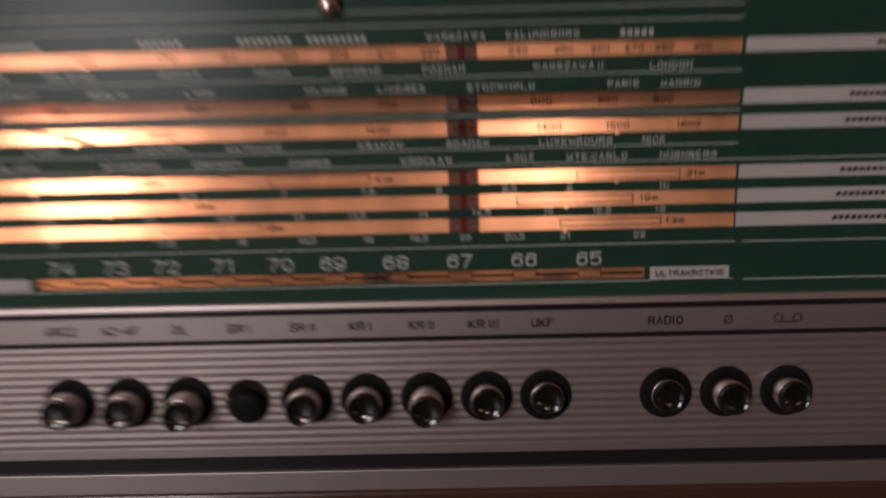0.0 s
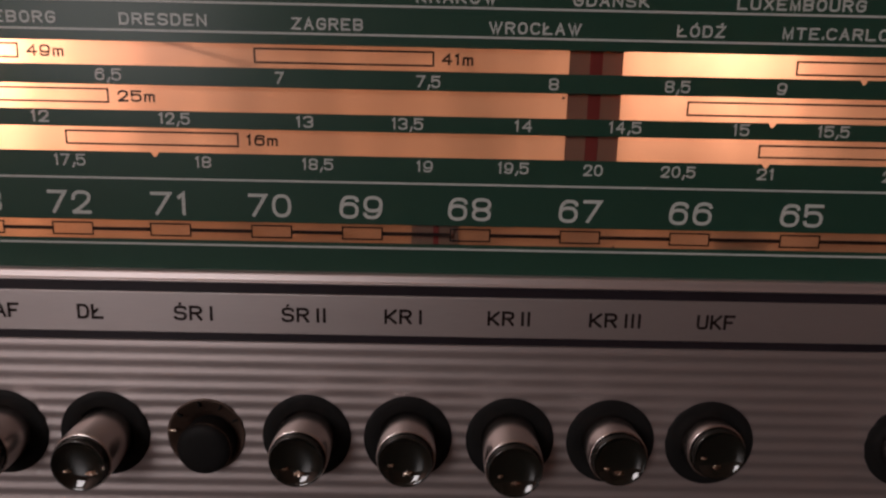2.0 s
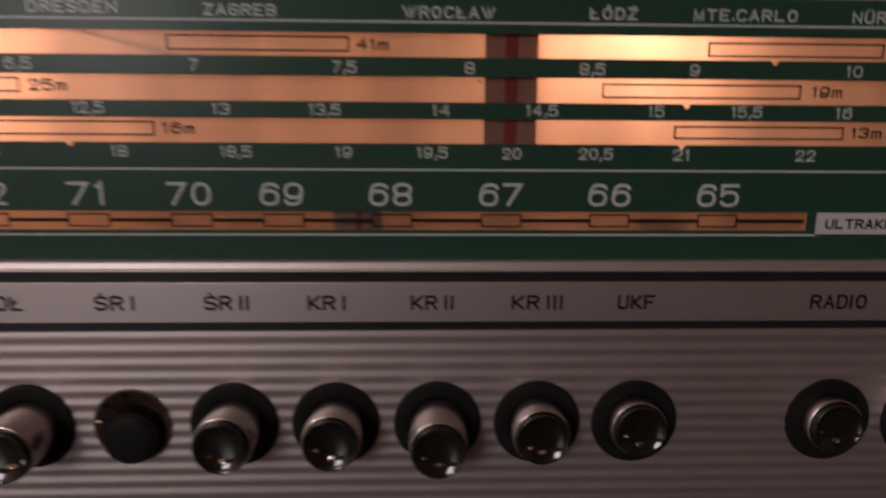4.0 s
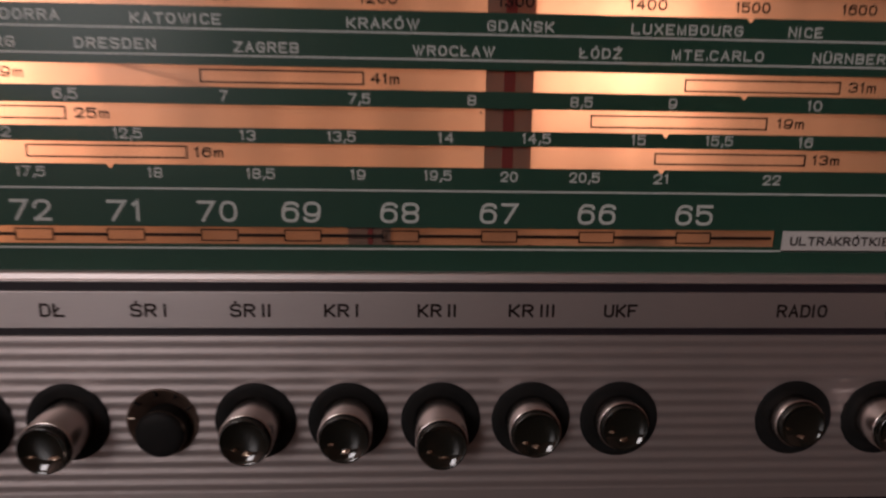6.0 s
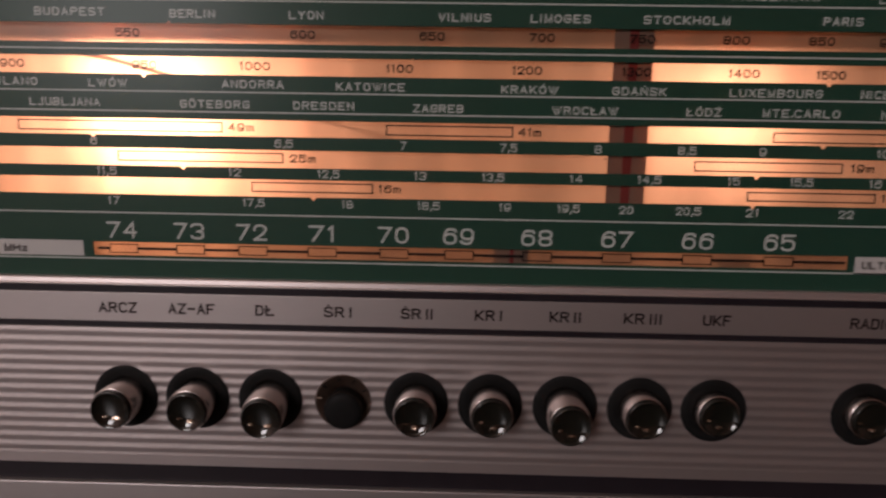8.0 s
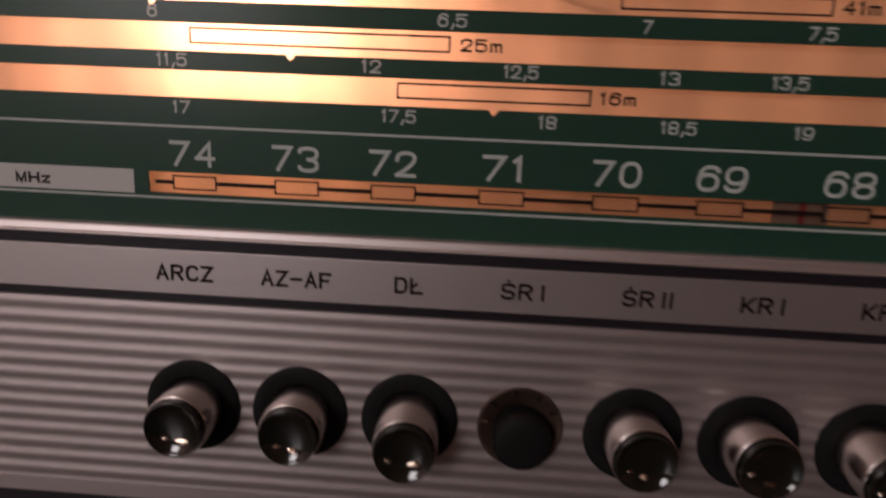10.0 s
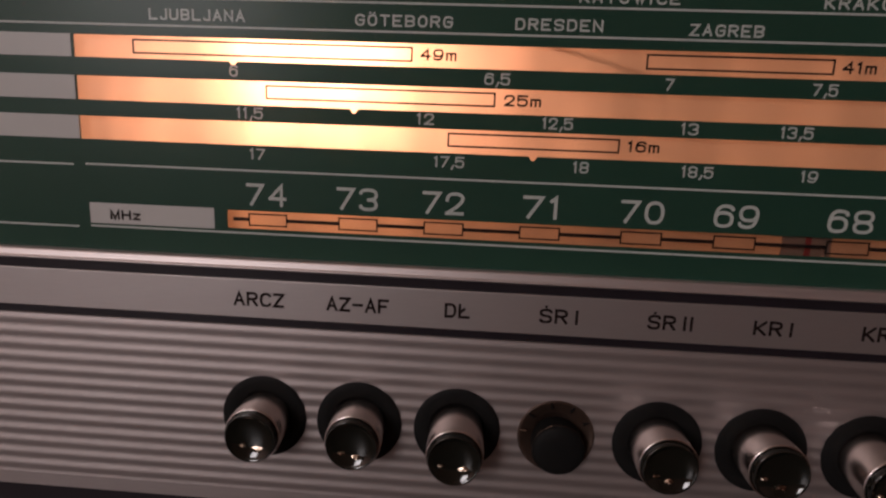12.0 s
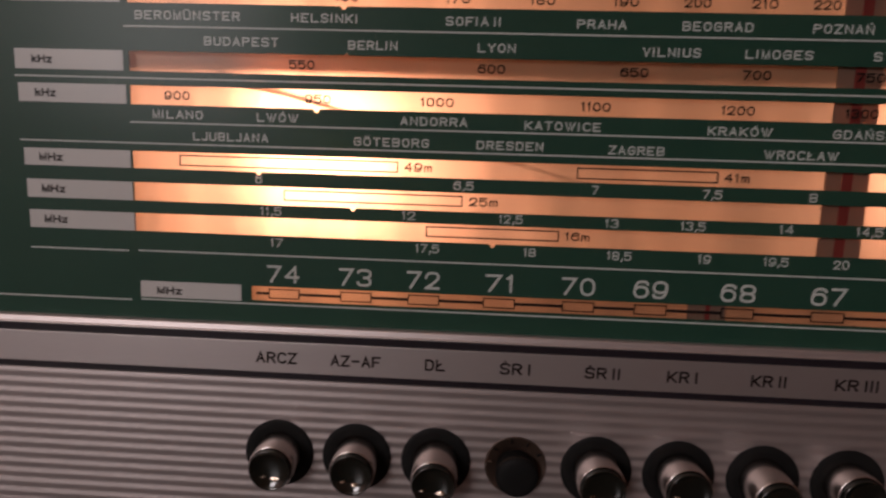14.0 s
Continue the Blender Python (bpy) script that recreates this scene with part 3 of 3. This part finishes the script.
def cut_hole(target, bx):
    """Cuts a button's round hole; a cut that goes wrong is left out, as the collar hides it."""
    bm = bmesh.new()
    bmesh.ops.create_cone(bm, cap_ends=True, segments=40, radius1=6.5 * MM, radius2=6.5 * MM, depth=0.03, matrix=Matrix.Translation(at(bx, 0, BZ)) @ Matrix.Rotation(radians(90), 4, "X"))
    cutter = link("cutter", bm, ALU_RIB)
    cut = target.modifiers.new("hole", "BOOLEAN")
    cut.object, cut.operation, cut.solver = cutter, "DIFFERENCE", "EXACT"
    bpy.context.view_layer.update()
    me = bpy.data.meshes.new_from_object(target.evaluated_get(bpy.context.evaluated_depsgraph_get()))
    target.modifiers.clear()
    bpy.data.objects.remove(cutter)
    front = min(v.co.y for v in me.vertices)
    if front > (FY - 0.2) * MM:
        target.data = me


for bx in BUTTONS:
    cut_hole(panel, bx)

# button names
for words, cx, w in (("ARCZ", -47.8, 9.1), ("AZ–AF", -30.3, 11.0), ("DŁ", -13.0, 4.4), ("ŚR I", 4.2, 6.5), ("ŚR II", 22.7, 7.4), ("KR I", 39.4, 6.3), ("KR II", 57.2, 7.2), ("KR III", 75.1, 8.7), ("UKF", 92.2, 6.5), ("RADIO", 127.6, 10.0)):
    lettering("button_name", words, cx, -18.15, w, 2.6, FY - 0.05, PRINT_BLACK, label_plate, 0.18)


def ring(name, cx, cz, r, thick):
    loop = lambda q: [(cx + q * math.cos(2 * math.pi * k / 24), cz + q * math.sin(2 * math.pi * k / 24)) for k in range(24)]  # noqa: E731
    return outline(name, [loop(r), loop(r - thick)], FY - 0.06, 0.03, PRINT_BLACK, label_plate)


ring("record_symbol", 145.6, -18.3, 1.35, 0.35)
bm = box(bmesh.new(), 143.9, 147.3, FY - 0.06, FY - 0.03, -18.45, -18.15)
bmesh.ops.rotate(bm, verts=bm.verts, cent=at(145.6, FY, -18.3), matrix=Matrix.Rotation(radians(-50), 3, "Y"))
part("record_symbol", bm, PRINT_BLACK, label_plate)
for cx in (160.0, 165.4):
    ring("tape_symbol", cx, -18.1, 1.35, 0.35)
part("tape_symbol", box(bmesh.new(), 160.0, 165.4, FY - 0.06, FY - 0.03, -19.45, -19.12), PRINT_BLACK, label_plate)


# how far a button's dished face stands before its sleeve, by radius
DISHED = [(4.44, 0.3), (4.44, -0.8), (4.36, -1.0), (4.2, -1.02), (4.0, -0.85), (3.5, -0.5), (2.7, -0.18), (1.5, 0.05), (0, 0.12)]


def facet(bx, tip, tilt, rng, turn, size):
    """Small gilt facets shaped to imitate a reflected glint, low in the dish of a button's face."""
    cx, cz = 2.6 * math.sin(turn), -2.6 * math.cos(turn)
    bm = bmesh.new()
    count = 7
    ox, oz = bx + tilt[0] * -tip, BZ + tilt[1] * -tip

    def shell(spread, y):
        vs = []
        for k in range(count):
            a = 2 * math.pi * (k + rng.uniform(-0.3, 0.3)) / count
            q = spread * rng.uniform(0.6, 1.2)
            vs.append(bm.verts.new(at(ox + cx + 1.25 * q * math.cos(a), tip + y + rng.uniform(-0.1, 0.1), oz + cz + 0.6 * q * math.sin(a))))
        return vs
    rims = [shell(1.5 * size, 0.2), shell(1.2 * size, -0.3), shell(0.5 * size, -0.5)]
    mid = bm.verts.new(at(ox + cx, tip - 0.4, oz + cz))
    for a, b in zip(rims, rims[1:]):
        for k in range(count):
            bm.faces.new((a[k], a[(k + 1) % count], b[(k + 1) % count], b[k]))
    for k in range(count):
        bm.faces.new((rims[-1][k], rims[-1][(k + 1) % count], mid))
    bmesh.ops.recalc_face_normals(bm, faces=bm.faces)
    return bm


RNG = random.Random(5)
# push buttons: black collar, chrome sleeve, dark glassy dished face
for bx, out, low in zip(BUTTONS, LENGTHS, SAGS):
    if out < 0:
        # the pressed one: a brown, worn hole rim with notches, and the black end of the button low in it
        button = lathe("push_button", [(6.75, FY + 2.4), (6.75, FY - 0.05), (6.6, FY - 0.2), (6.3, FY - 0.12), (5.8, FY + 0.15), (4.6, FY + 0.9), (3.0, FY + 1.5), (2.9, FY + 2.4)], bx, BZ, DISH, radio, "pressed-in push button in a worn brown rim")
        for turn in (0.5, 1.1, 1.75, 2.45, 3.0):
            bm = box(bmesh.new(), bx + 5.2, bx + 6.45, FY - 0.26, FY + 0.9, BZ - 0.16, BZ + 0.16, bevel=0.06)
            bmesh.ops.rotate(bm, verts=bm.verts, cent=at(bx, FY, BZ), matrix=Matrix.Rotation(-turn, 3, "Y"))
            # leftmost notch is gilt, for a gold glint there
            part("rim_notch", bm, GLINT_GILT if turn > 2.9 else BUTTON_BLACK, button, "worn brown notch of the rim")
        lathe("button_face", [(4.5, 2.8), (4.6, FY - 1.9), (4.4, FY - 2.4), (3.9, FY - 2.7), (2.8, FY - 2.9), (0, FY - 3.0)], bx + 0.3, BZ - 1.5, BUTTON_BLACK, button, "black end of the pressed button")
        lathe("wear_ring", [(4.6, FY - 1.8), (4.64, FY - 1.9), (4.6, FY - 2.0)], bx + 0.3, BZ - 1.5, GLINT_GILT, button, "thin worn metal edge")
        continue
    tip = FY - out + 1.0
    sag = (0.0, -low / abs(tip))
    button = lathe("push_button", [(5.0, FY + 2.5), (7.7, FY + 2.5), (7.7, FY - 0.12), (7.6, FY - 0.22), (5.05, FY - 0.22), (5.0, FY + 2.5)], bx, BZ, BUTTON_BLACK, radio, "black push button with a chrome sleeve")
    lathe("sleeve", [(4.9, 2.8), (4.9, tip + 0.2), (4.84, tip + 0.04), (4.66, tip), (4.5, tip + 0.1), (4.45, 2.8)], bx, BZ, CHROME, button, "chrome sleeve", tilt=sag)
    lathe("button_face", [(r, tip + y) for r, y in DISHED], bx, BZ, LENS, button, "dark glossy dished face", tilt=sag)
    # two facet pieces per face stand in for reflected glints
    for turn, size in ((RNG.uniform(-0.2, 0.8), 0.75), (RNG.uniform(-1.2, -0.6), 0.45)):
        part("added_glint", facet(bx, tip, sag, RNG, turn, size), GLINT_GILT, button, "gilt facets added to imitate a reflected glint")
